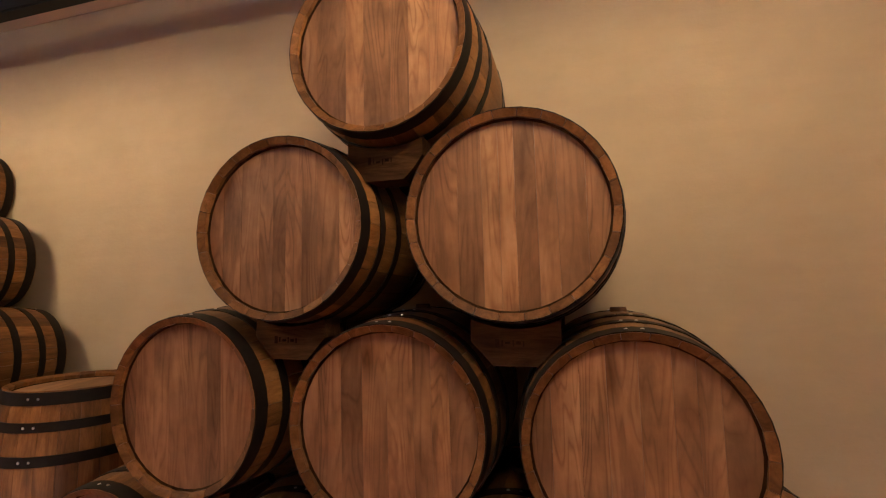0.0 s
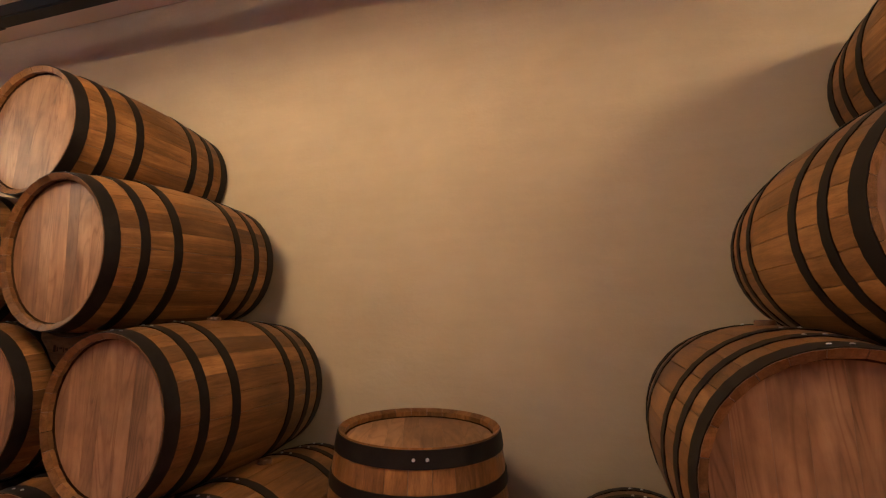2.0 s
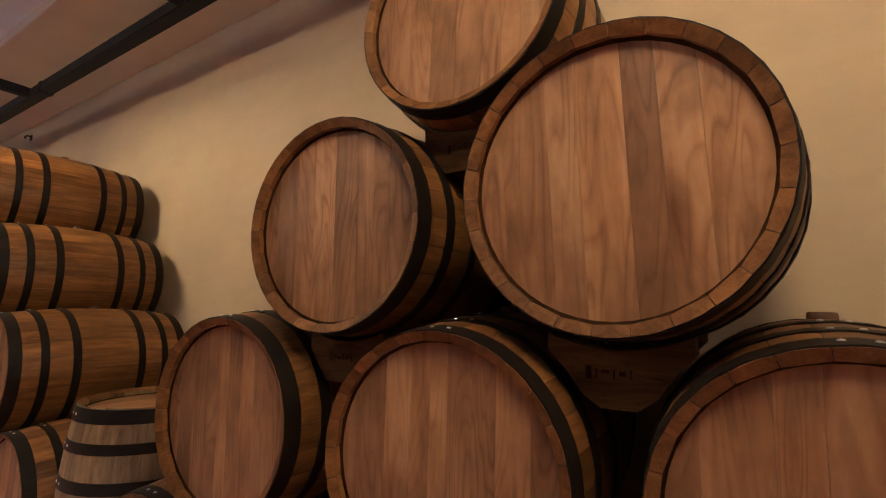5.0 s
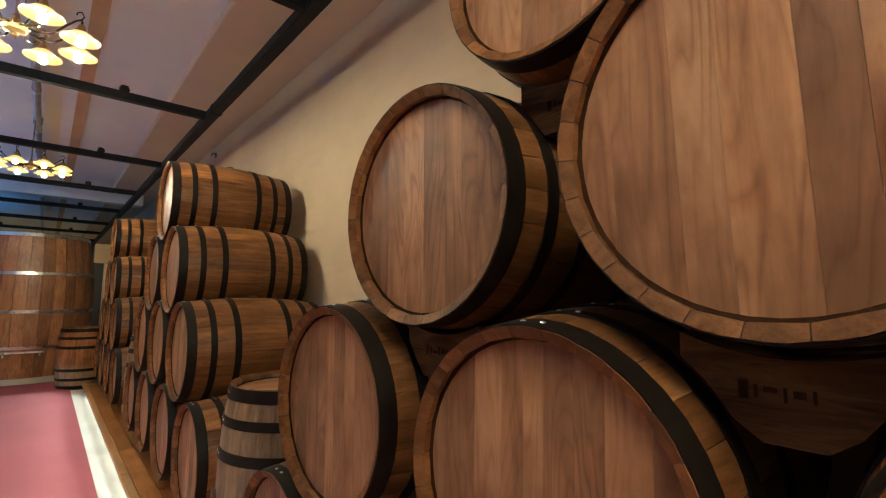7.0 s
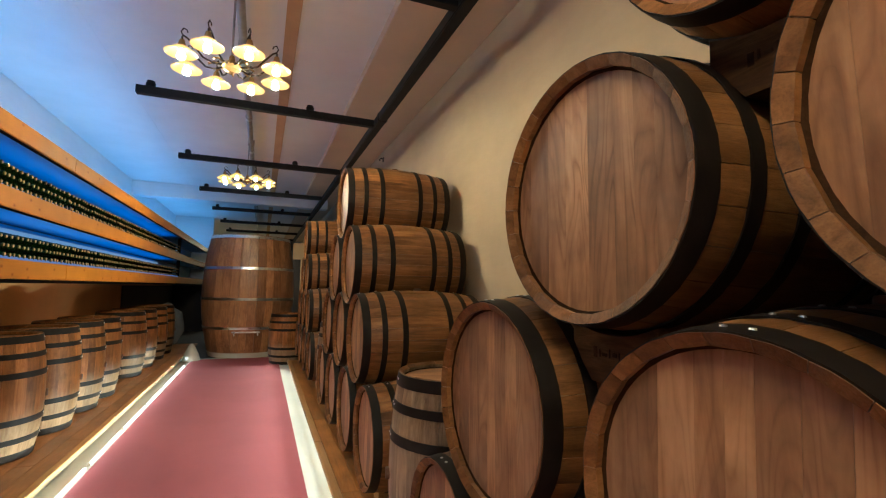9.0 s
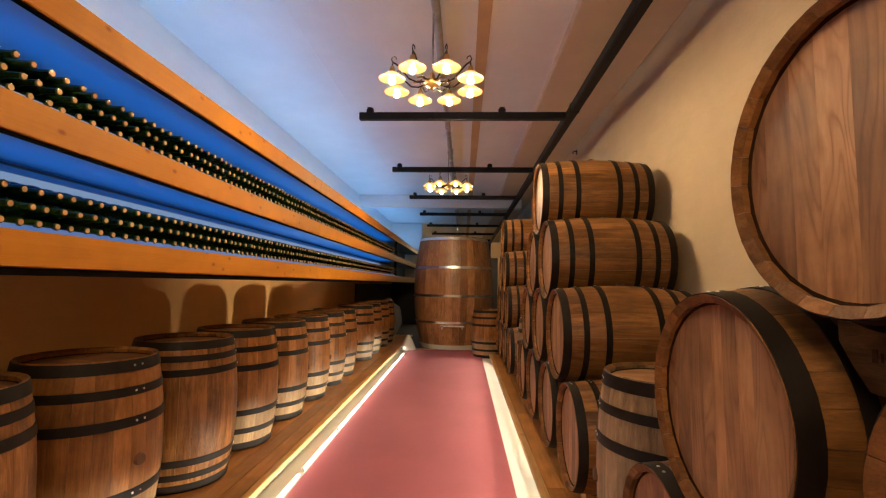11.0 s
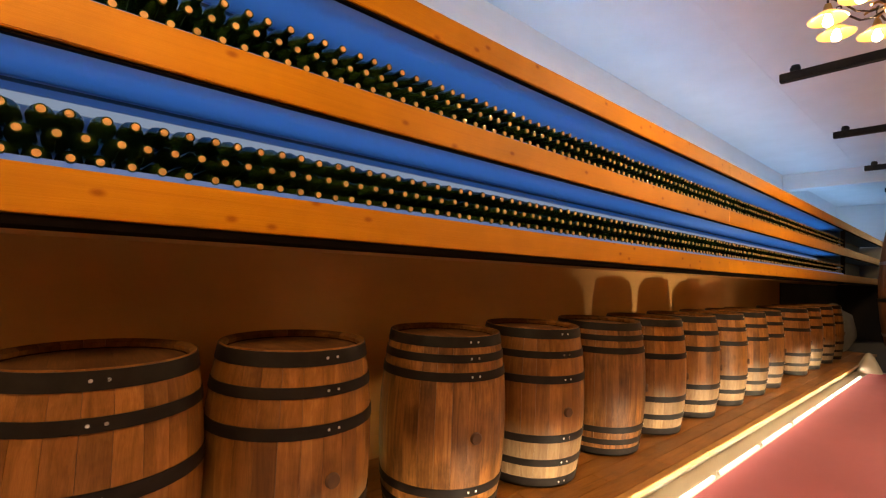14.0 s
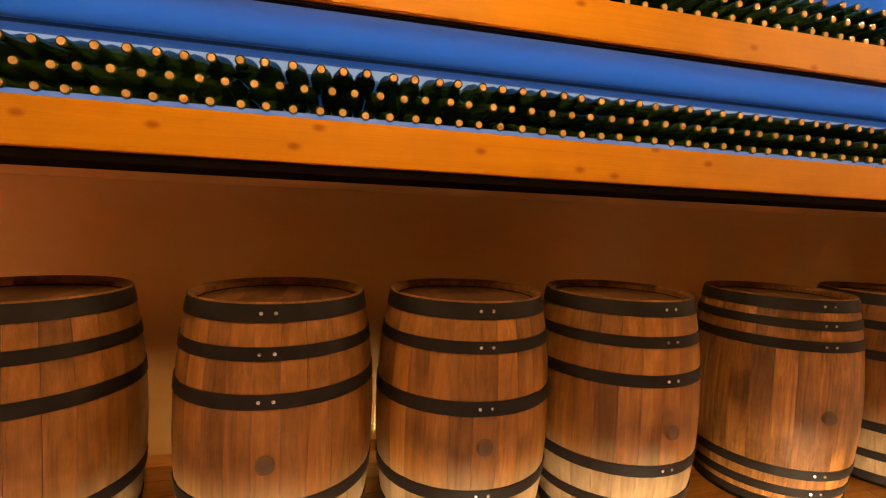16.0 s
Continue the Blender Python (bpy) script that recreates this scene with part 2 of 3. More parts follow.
M_PIPE = plain("painted_pipe", (0.36, 0.33, 0.30), 0.35, 0.4, 0.35, 6.0)
M_SIGN = plaster("tan_board", (0.40, 0.28, 0.14), 0.1)
M_STONE = plaster("grey_stone", (0.13, 0.125, 0.125), 0.4, 0.8, 0.6)
M_BAND = plaster("orange_brown_band", (0.58, 0.36, 0.19), 0.25)
M_SLATE = plain("dark_slate_board", (0.035, 0.045, 0.045), 0.35)


def make_glass():
    m, n, l, b = material("green_bottle_glass")
    rnd = n.new("ShaderNodeObjectInfo").outputs["Random"]
    l.new(ramp(n, l, rnd, [(0.0, (0.010, 0.024, 0.005)), (1.0, (0.055, 0.120, 0.018))]), b.inputs["Base Color"])
    b.inputs["Roughness"].default_value = 0.06
    b.inputs["Transmission Weight"].default_value = 0.7
    b.inputs["IOR"].default_value = 1.5
    return m


M_GLASS = make_glass()


def make_carpet():
    m, n, l, b = material("red_carpet")
    v = mapped(n, l, (1, 1, 1))
    f = noise_tex(n, l, v, 260.0, 2.0)
    g = noise_tex(n, l, v, 1.3, 4.0)
    c = ramp(n, l, f, [(0.3, (0.215, 0.032, 0.036)), (0.7, (0.355, 0.070, 0.074))])
    c = mix(n, l, "MULTIPLY", 1.0, c, ramp(n, l, g, [(0.3, (0.86, 0.84, 0.84)), (0.65, (1, 1, 1))]))
    l.new(c, b.inputs["Base Color"])
    b.inputs["Roughness"].default_value = 0.95
    bump(n, l, b, f, 0.6, 0.003)
    return m


M_CARPET = make_carpet()


# ---- building helpers ----
def finish(bm, smooth=False):
    bmesh.ops.recalc_face_normals(bm, faces=bm.faces)
    me = bpy.data.meshes.new("mesh")
    bm.to_mesh(me)
    bm.free()
    if smooth:
        for p in me.polygons:
            p.use_smooth = True
        me.set_sharp_from_angle(angle=radians(38))
    return me


def part(name, bm, mat, parent=None, label="", smooth=False):
    """One bmesh or mesh as one object, under a thing or a part."""
    me = bm if isinstance(bm, bpy.types.Mesh) else finish(bm, smooth)
    if mat and not me.materials:
        me.materials.append(mat)
    ob = new(name, me)
    if parent:
        ob.parent = parent
    if label:
        ob["label"] = label
    return ob


def thing(name, m, label, category, group="", kind=""):
    ob = new(name)
    ob.empty_display_size = 0.1
    ob.matrix_world = m
    return tagged(ob, label, category, group, kind)


def box(bm, x0, x1, y0, y1, z0, z1, bev=0.0):
    r = bmesh.ops.create_cube(bm, size=1.0)
    for v in r["verts"]:
        v.co = Vector(((x0 + x1) / 2 + v.co.x * (x1 - x0), (y0 + y1) / 2 + v.co.y * (y1 - y0), (z0 + z1) / 2 + v.co.z * (z1 - z0)))
    if bev:
        es = list({e for v in r["verts"] for e in v.link_edges})
        bmesh.ops.bevel(bm, geom=es, offset=bev, segments=2, affect="EDGES")
    return bm


def block(name, x0, x1, y0, y1, z0, z1, mat, bev=0.0, parent=None, label=""):
    return part(name, box(bmesh.new(), x0, x1, y0, y1, z0, z1, bev), mat, parent, label)


def lathe(bm, profile, n=24, m=Matrix.Identity(4)):
    """Turns (radius, height) pairs round the z axis."""
    rings = []
    for r, z in profile:
        if r < 1e-6:
            rings.append([bm.verts.new(m @ Vector((0, 0, z)))])
        else:
            rings.append([bm.verts.new(m @ Vector((r * math.cos(2 * math.pi * i / n), r * math.sin(2 * math.pi * i / n), z))) for i in range(n)])
    for a, b in zip(rings, rings[1:]):
        for i in range(n):
            j = (i + 1) % n
            if len(a) == 1 and len(b) == 1:
                continue
            if len(a) == 1:
                bm.faces.new((a[0], b[i], b[j]))
            elif len(b) == 1:
                bm.faces.new((a[i], a[j], b[0]))
            else:
                bm.faces.new((a[i], a[j], b[j], b[i]))
    return bm


def tube(bm, pts, radius, n=8):
    pts = [Vector(p) for p in pts]
    rings = []
    for i, p in enumerate(pts):
        d = (pts[min(i + 1, len(pts) - 1)] - pts[max(i - 1, 0)]).normalized()
        u = d.orthogonal().normalized() if not rings else (u - d * u.dot(d)).normalized()
        w = d.cross(u)
        rings.append([bm.verts.new(p + radius * (math.cos(2 * math.pi * k / n) * u + math.sin(2 * math.pi * k / n) * w)) for k in range(n)])
    for a, b in zip(rings, rings[1:]):
        for k in range(n):
            bm.faces.new((a[k], a[(k + 1) % n], b[(k + 1) % n], b[k]))
    bm.faces.new(rings[0][::-1]), bm.faces.new(rings[-1])
    return bm


# ---- the hall ----
T = 0.2
def wall(name, *a, mat):
    return tagged(block(name, *a, mat), kind="structure")


tagged(block("floor", X1 - T, X0 + T, YL - T, YR + T, -0.2, -0.012, M_STRIP), kind="structure")
wall("wall_right", X1 - T, X0 + T, YR, YR + T, 0, ZC + T, mat=M_WALL_R)
wall("wall_left_lower", X1 - T, X0 + T, YL - T, YL, 0, 1.46, mat=M_WALL_L)
wall("wall_left_upper", X1 - T, X0 + T, YL - T, YL, 1.462, ZC + T, mat=M_WHITE)
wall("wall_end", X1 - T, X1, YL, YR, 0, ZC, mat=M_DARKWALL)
wall("wall_start", X0, X0 + T, YL, YR, 0, ZC, mat=M_WALL_R)
tagged(block("ceiling", X1, X0, YL, 2.0, ZC, ZC + T, M_WHITE), kind="structure")
tagged(block("soffit", X1, X0, 2.0, YR - 0.003, ZS, ZC + T, M_SOFFIT, 0.006), "beige boxed soffit along the barrel wall", "soffit", kind="structure")
tagged(block("ceiling_beam", -15.0, -14.7, YL, 2.55, 3.34, ZC - 0.002, M_WHITE, 0.01), "white plastered beam across the ceiling", "beam", kind="structure")
tagged(block("carpet", -13.66, X0, CARP_L, CARP_R, -0.012, 0.0, M_CARPET), "long plain red carpet runner along the aisle", "carpet")

# ---- barrels ----
L, RB, RH = 0.95, 0.346, 0.312
LIE = 0.895
NST = 26
HOOPS = ((0.006, 0.056), (0.135, 0.042), (0.278, 0.046), (0.626, 0.046), (0.773, 0.042), (0.888, 0.056))
HOOPS_LIE = ((0.006, 0.052), (0.138, 0.036), (0.282, 0.038), (0.630, 0.038), (0.776, 0.036), (0.892, 0.052))


def radius(z, rb, rh, h):
    u = 2 * z / h - 1
    return rb - (rb - rh) * u * u


def stave_bm(bm, k, rb, rh, h, n, chime=0.032, levels=9):
    gap = 0.0028 if h == LIE else 0.0018
    a0, a1 = 2 * math.pi * k / n + gap, 2 * math.pi * (k + 1) / n - gap
    zs = [h * i / (levels - 1) for i in range(levels)]
    rows = []
    for z in zs:
        r = radius(z, rb, rh, h)
        t = 0.021 if z in (zs[0], zs[-1]) else 0.023
        dz = 0.013 if z == zs[0] else -0.013 if z == zs[-1] else 0.0
        rows.append([bm.verts.new((rr * math.cos(a), rr * math.sin(a), z + (dz if rr == r - t else 0.0))) for rr, a in
                     ((r - t, a0), (r - 0.0007, a0), (r + 0.0006, (a0 * 2 + a1) / 3), (r + 0.0006, (a0 + 2 * a1) / 3), (r - 0.0007, a1), (r - t, a1))])
    for p, q in zip(rows, rows[1:]):
        for i in range(6):
            j = (i + 1) % 6
            bm.faces.new((p[i], p[j], q[j], q[i]))
    for row in (rows[0][::-1], rows[-1]):
        bm.faces.new(row).material_index = 1
    return bm


def head_board_bm(bm, u0, u1, r, z0, z1):
    """A slice of a disc between x = u0 and u1."""
    us = [u0 + 0.0003, (2 * u0 + u1) / 3, (u0 + 2 * u1) / 3, u1 - 0.0003]
    outline = [(u, math.sqrt(max(0, r * r - u * u))) for u in us] + [(u, -math.sqrt(max(0, r * r - u * u))) for u in us[::-1]]
    lo = [bm.verts.new((x, y, z0)) for x, y in outline]
    hi = [bm.verts.new((x, y, z1)) for x, y in outline]
    n = len(lo)
    for i in range(n):
        j = (i + 1) % n
        if (lo[i].co - lo[j].co).length > 1e-6:
            bm.faces.new((lo[i], lo[j], hi[j], hi[i]))
    bm.faces.new(lo[::-1]), bm.faces.new(hi)
    return bm


def hoop_bm(bm, z0, w, rb, rh, h, n=40):
    prof = []
    for i in range(4):
        z = z0 + w * i / 3
        prof.append((radius(z, rb, rh, h) + 0.0042, z))
    inner = [(radius(z0 + w, rb, rh, h) - 0.002, z0 + w), (radius(z0, rb, rh, h) - 0.002, z0)]
    return lathe(bm, prof + inner + prof[:1], n)


STAVE_MESH, HEAD_MESH = {}, {}


def build_barrel(name, m, label, group, rb=RB, rh=RH, h=L, boards=8, seed=0, hoops=HOOPS, bung=True, staves=None, top=None):
    """An oak barrel with its axis along local z; its bungs and rivets face local y."""
    rng = random.Random(seed)
    ob = thing(name, m, label, "barrel", group)
    for k in range(NST):
        key = (k, rb, rh, h, (staves or M_STAVE).name)
        if key not in STAVE_MESH:
            STAVE_MESH[key] = finish(stave_bm(bmesh.new(), k, rb, rh, h, NST), True)
            STAVE_MESH[key].materials.append(staves or M_STAVE)
            STAVE_MESH[key].materials.append(M_RIM)
        part("stave", STAVE_MESH[key], staves or M_STAVE, ob)
    cuts = [-1.0]
    ws = [rng.uniform(0.7, 1.3) for _ in range(boards)]
    for w in ws:
        cuts.append(cuts[-1] + 2 * w / sum(ws))
    rin = radius(h - 0.034, rb, rh, h) - 0.0215
    for u0, u1 in zip(cuts, cuts[1:]):
        part("head_board", head_board_bm(bmesh.new(), u0 * rin * 0.9999, u1 * rin * 0.9999, rin, h - 0.052, h - 0.034), top or M_HEAD, ob)
    part("head_joint", lathe(bmesh.new(), [(0, h - 0.056), (rin + 0.003, h - 0.056), (rin + 0.003, h - 0.053), (0, h - 0.053)], 32), M_DARKWOOD, ob)
    # Near-black ring laid on the head's edge; its colour gives the crease shade.
    part("croze", lathe(bmesh.new(), [(rin - 0.011, h - 0.0342), (rin - 0.010, h - 0.0332), (rin + 0.0015, h - 0.0280), (rin + 0.002, h - 0.0345), (rin - 0.011, h - 0.0342)], 48), M_CROZE, ob, "thin near-black ring painting the groove's shade inside the rim", True)
    part("rear_head", lathe(bmesh.new(), [(0, 0.030), (rin + 0.004, 0.030), (rin + 0.004, 0.045), (0, 0.045)], 32), M_HEAD, ob)
    for z0, w in hoops:
        hp = part("hoop", hoop_bm(bmesh.new(), z0 * h / L, w, rb, rh, h), M_HOOP, ob, "black iron hoop", True)
        for s in (-0.022, 0.022):
            zc = z0 * h / L + w / 2
            r = radius(zc, rb, rh, h) + 0.0035
            a = math.pi / 2 + s / r
            mm = Matrix.Translation((r * math.cos(a), r * math.sin(a), zc)) @ Matrix.Rotation(a, 4, "Z") @ Matrix.Rotation(math.pi / 2, 4, "Y")
            part("rivet", lathe(bmesh.new(), [(0.006, 0), (0.005, 0.0025), (0, 0.0035)], 8, mm), M_STEEL, hp, "bright steel rivet", True)
    if bung:
        r = radius(h * 0.48, rb, rh, h)
        mm = Matrix.Translation((0, r - 0.004, h * 0.48)) @ Matrix.Rotation(-math.pi / 2, 4, "X")
        part("bung", lathe(bmesh.new(), [(0.030, 0), (0.029, 0.016), (0.026, 0.020), (0, 0.021)], 16, mm), M_BUNG, ob, "round wooden bung", True)
    return ob


LYING = "brown oak barrel lying on its side in a stacked pyramid"
GROUP_R = "barrels of the stacked pyramids"
FRONT = 1.77
SIZES = {"first": (0.354, 0.318), "second": (0.340, 0.304), "third": (0.346, 0.312)}
protos = {k: [build_barrel("barrel", pose(0, -50, -20), LYING, GROUP_R, rb=a, rh=b, h=LIE, boards=nb, seed=sd, hoops=HOOPS_LIE) for nb, sd in ((8, 3), (7, 8), (9, 12))] for k, (a, b) in SIZES.items()}
far_proto = build_barrel("barrel", pose(0, -50, -20), LYING, GROUP_R, h=LIE, boards=7, seed=5, hoops=HOOPS_LIE)


def lying_pose(x, z, y, size=1.0, turn=0.0, tilt=0.0, spin=0.0):
    """The barrel's front rim is centred on (x, y, z)."""
    return pose(x, y, z, 0, 0, turn) @ pose(0, 0, 0, tilt, 0, 0) @ pose(0, LIE, 0, 90, 0, 0) @ pose(0, 0, 0, 0, 0, spin) @ Matrix.Diagonal((size, size, 1, 1))


def support_block(x, z, zrow_low, half, y, rb):
    """A shaped chock between two barrels of a row, hollowed for the one above."""
    bm = bmesh.new()
    rb = rb - 0.006
    n = 8
    w = 0.140
    pts = []
    for i in range(n + 1):
        u = -w + 2 * w * i / n
        pts.append((u, -math.sqrt(rb * rb - u * u)))
    dz = z - zrow_low
    low = []
    for i in range(n + 1):
        u = w - 2 * w * i / n
        c = half if u > 0 else -half
        d = min(rb, abs(u - c))
        zl = -dz + math.sqrt(rb * rb - d * d) + 0.006
        zl = max(zl, pts[n // 2][1] - 0.115)
        low.append((u, min(zl, -math.sqrt(rb * rb - u * u) - 0.004)))
    outline = pts + low
    a = [bm.verts.new((p, 0.0, q)) for p, q in outline]
    b = [bm.verts.new((p, 0.11, q)) for p, q in outline]
    k = len(outline)
    for i in range(k):
        j = (i + 1) % k
        bm.faces.new((a[i], a[j], b[j], b[i]))
    bm.faces.new(a), bm.faces.new(b[::-1])
    ob = part("support_block", bm, M_BLOCK)
    ob.matrix_world = pose(x, y, z)
    tagged(ob, "dark rough wooden chock wedged between stacked barrels", "wood block", "chocks of the pyramids")
    rng = random.Random(int(x * 100 + z * 10))
    u = -0.062
    for wide, tall in ((0.012, 0.026), (0.005, 0.018), (0.016, 0.007), (0.004, 0.020), (0.014, 0.010), (0.004, 0.017)):
        zc = -rb - 0.045 + rng.uniform(-0.003, 0.003)
        part("brand_mark", box(bmesh.new(), u, u + wide, -0.0012, 0.001, zc - tall / 2, zc + tall / 2), M_CROZE, ob, "dark branded mark")
        u += wide + 0.007
    return ob


def pyramid(rows, protos, rb):
    """Rows from the bottom up, each of (x, z, y, size, turn, tilt) for a barrel."""
    for row, barrels in enumerate(rows):
        for x, z, y, size, turn, tilt in barrels:
            rng = random.Random(int(1000 + x * 77 + row * 13))
            src = protos[rng.randrange(len(protos))]
            copy_thing(src, lying_pose(x, z, y, size, turn, tilt, rng.uniform(-2, 2)))
            if row:
                low = sorted(rows[row - 1], key=lambda q: abs(q[0] - x))[:2]
                # The rear chock of each pair is added, unseen, to darken the gap.
                for back in (0.10, 0.62):
                    support_block(x, z, (low[0][1] + low[1][1]) / 2, abs(low[1][0] - low[0][0]) / 2, y + back, rb * size)
            else:
                for s in (-1, 1):
                    bm = bmesh.new()
                    v = [bm.verts.new(p) for p in ((0, 0, 0), (s * 0.13, 0, 0), (s * 0.13, 0, 0.115), (0, 0, 0.085), (0, 0.1, 0), (s * 0.13, 0.1, 0), (s * 0.13, 0.1, 0.115), (0, 0.1, 0.085))]
                    for f in ((0, 1, 2, 3), (7, 6, 5, 4), (0, 4, 5, 1), (1, 5, 6, 2), (2, 6, 7, 3), (3, 7, 4, 0)):
                        bm.faces.new([v[q] for q in f])
                    ob = part("floor_chock", bm, M_TRIM)
                    ob.matrix_world = pose(x + s * 0.05, y + 0.13, PL)
                    tagged(ob, "pale wooden wedge under a bottom barrel", "wood block", "wedges under the barrels")


def even(xs, z, size=1.0, y=FRONT):
    return [(x, z, y, size, 0.0, 0.0) for x in xs]


pyramid((
    even((-1.37, -0.61, 0.14, 0.90), 0.47),
    [(-1.000, 1.107, 1.762, 0.992, -0.4, 0.0), (-0.227, 1.081, 1.762, 1.005, 1.0, 0.0), (0.515, 1.068, 1.768, 1.0, 0.0, 0.0)],
    [(-0.627, 1.732, 1.767, 1.003, 1.4, -0.8), (0.175, 1.734, 1.764, 1.006, 0.0, 0.0)],
    [(-0.264, 2.352, 1.770, 1.0, 0.0, 0.0)]), protos["first"], 0.354)
pyramid((
    even((-2.80, -3.51, -4.25, -5.00), 0.535),
    [(-3.153, 1.112, 1.785, 0.980, -2.3, 0.0), (-3.867, 1.115, 1.773, 0.975, 2.3, 1.0), (-4.664, 1.125, 1.784, 0.997, 2.5, 0.0)],
    [(-3.503, 1.714, 1.792, 1.0, -3.2, 1.5), (-4.264, 1.700, 1.824, 1.006, 2.9, 0.2)],
    [(-3.898, 2.285, 1.890, 0.980, 0.4, -1.2)]), protos["second"], 0.340)
for first, kinds in ((-6.29, protos["third"]), (-9.85, [far_proto])):
    pyramid((
        even([first - 0.737 * k for k in range(4)], 0.545, 0.97),
        even([first - 0.37 - 0.737 * k for k in range(3)], 1.115, 0.97),
        even([first - 0.74 - 0.737 * k for k in range(2)], 1.648, 0.965),
        even([first - 1.11], 2.197, 0.97)), kinds, 0.346)

# barrels standing upright
UP_L = "oak barrel standing upright on the wooden platform under the rack"
GROUP_L = "barrels standing along the rack wall"
HOOPS_LOW = ((0.006, 0.052), (0.110, 0.040), (0.252, 0.046), (0.562, 0.050), (0.773, 0.042), (0.888, 0.056))
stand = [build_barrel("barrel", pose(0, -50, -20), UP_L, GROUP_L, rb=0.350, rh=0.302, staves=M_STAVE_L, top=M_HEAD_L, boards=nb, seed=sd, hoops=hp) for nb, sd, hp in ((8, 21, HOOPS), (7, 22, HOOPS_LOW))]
HOOPS_D = ((0.004, 0.052), (0.085, 0.040), (0.170, 0.044), (0.730, 0.044), (0.820, 0.040), (0.894, 0.052))
stand_r = build_barrel("barrel", pose(0, -50, -20), UP_L, "upright barrels between the pyramids", rb=0.345, rh=0.302, staves=M_STAVE_R, boards=8, seed=31)
stand_b = build_barrel("barrel", pose(0, -50, -20), UP_L, "upright barrels between the pyramids", rb=0.345, rh=0.302, boards=8, seed=31)
stand_d = build_barrel("barrel", pose(0, -50, -20), "dark-streaked oak barrel standing upright with hoops near its ends", GROUP_L, rb=0.350, rh=0.302, staves=M_STAVE_D, top=M_HEAD_L, boards=8, seed=23, hoops=HOOPS_D)
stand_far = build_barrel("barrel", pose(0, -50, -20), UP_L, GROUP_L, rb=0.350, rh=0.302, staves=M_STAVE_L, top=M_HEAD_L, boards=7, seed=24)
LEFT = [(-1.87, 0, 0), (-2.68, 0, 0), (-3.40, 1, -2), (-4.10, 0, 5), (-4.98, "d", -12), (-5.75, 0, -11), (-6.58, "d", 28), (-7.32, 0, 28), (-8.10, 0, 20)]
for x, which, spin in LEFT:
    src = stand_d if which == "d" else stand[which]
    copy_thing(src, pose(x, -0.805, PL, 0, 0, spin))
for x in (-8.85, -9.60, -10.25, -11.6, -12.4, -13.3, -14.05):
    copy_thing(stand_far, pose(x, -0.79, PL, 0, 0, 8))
g = copy_thing(stand_b, pose(-2.16, 2.28, PL, 0, 0, 200) @ Matrix.Diagonal((1, 1, 1.015, 1)))
tagged(g, "oak barrel standing upright between two barrel pyramids", group="upright barrels between the pyramids")
g = copy_thing(stand_r, pose(-5.62, 2.12, PL, 0, 0, 170))
tagged(g, "oak barrel standing upright between two barrel pyramids", group="upright barrels between the pyramids")
g = copy_thing(stand_r, pose(-9.15, 2.15, PL, 0, 0, 170))
tagged(g, "oak barrel standing upright between two barrel pyramids", group="upright barrels between the pyramids")
g = copy_thing(stand_far, pose(-12.95, 1.66, -0.012, 0, 0, 150))
tagged(g, "oak barrel standing upright beside the giant cask", group="upright barrels between the pyramids")
for p in (*protos["first"], *protos["second"], *protos["third"], far_proto, *stand, stand_r, stand_b, stand_d, stand_far):
    for o in (*p.children_recursive, p):
        bpy.data.objects.remove(o)

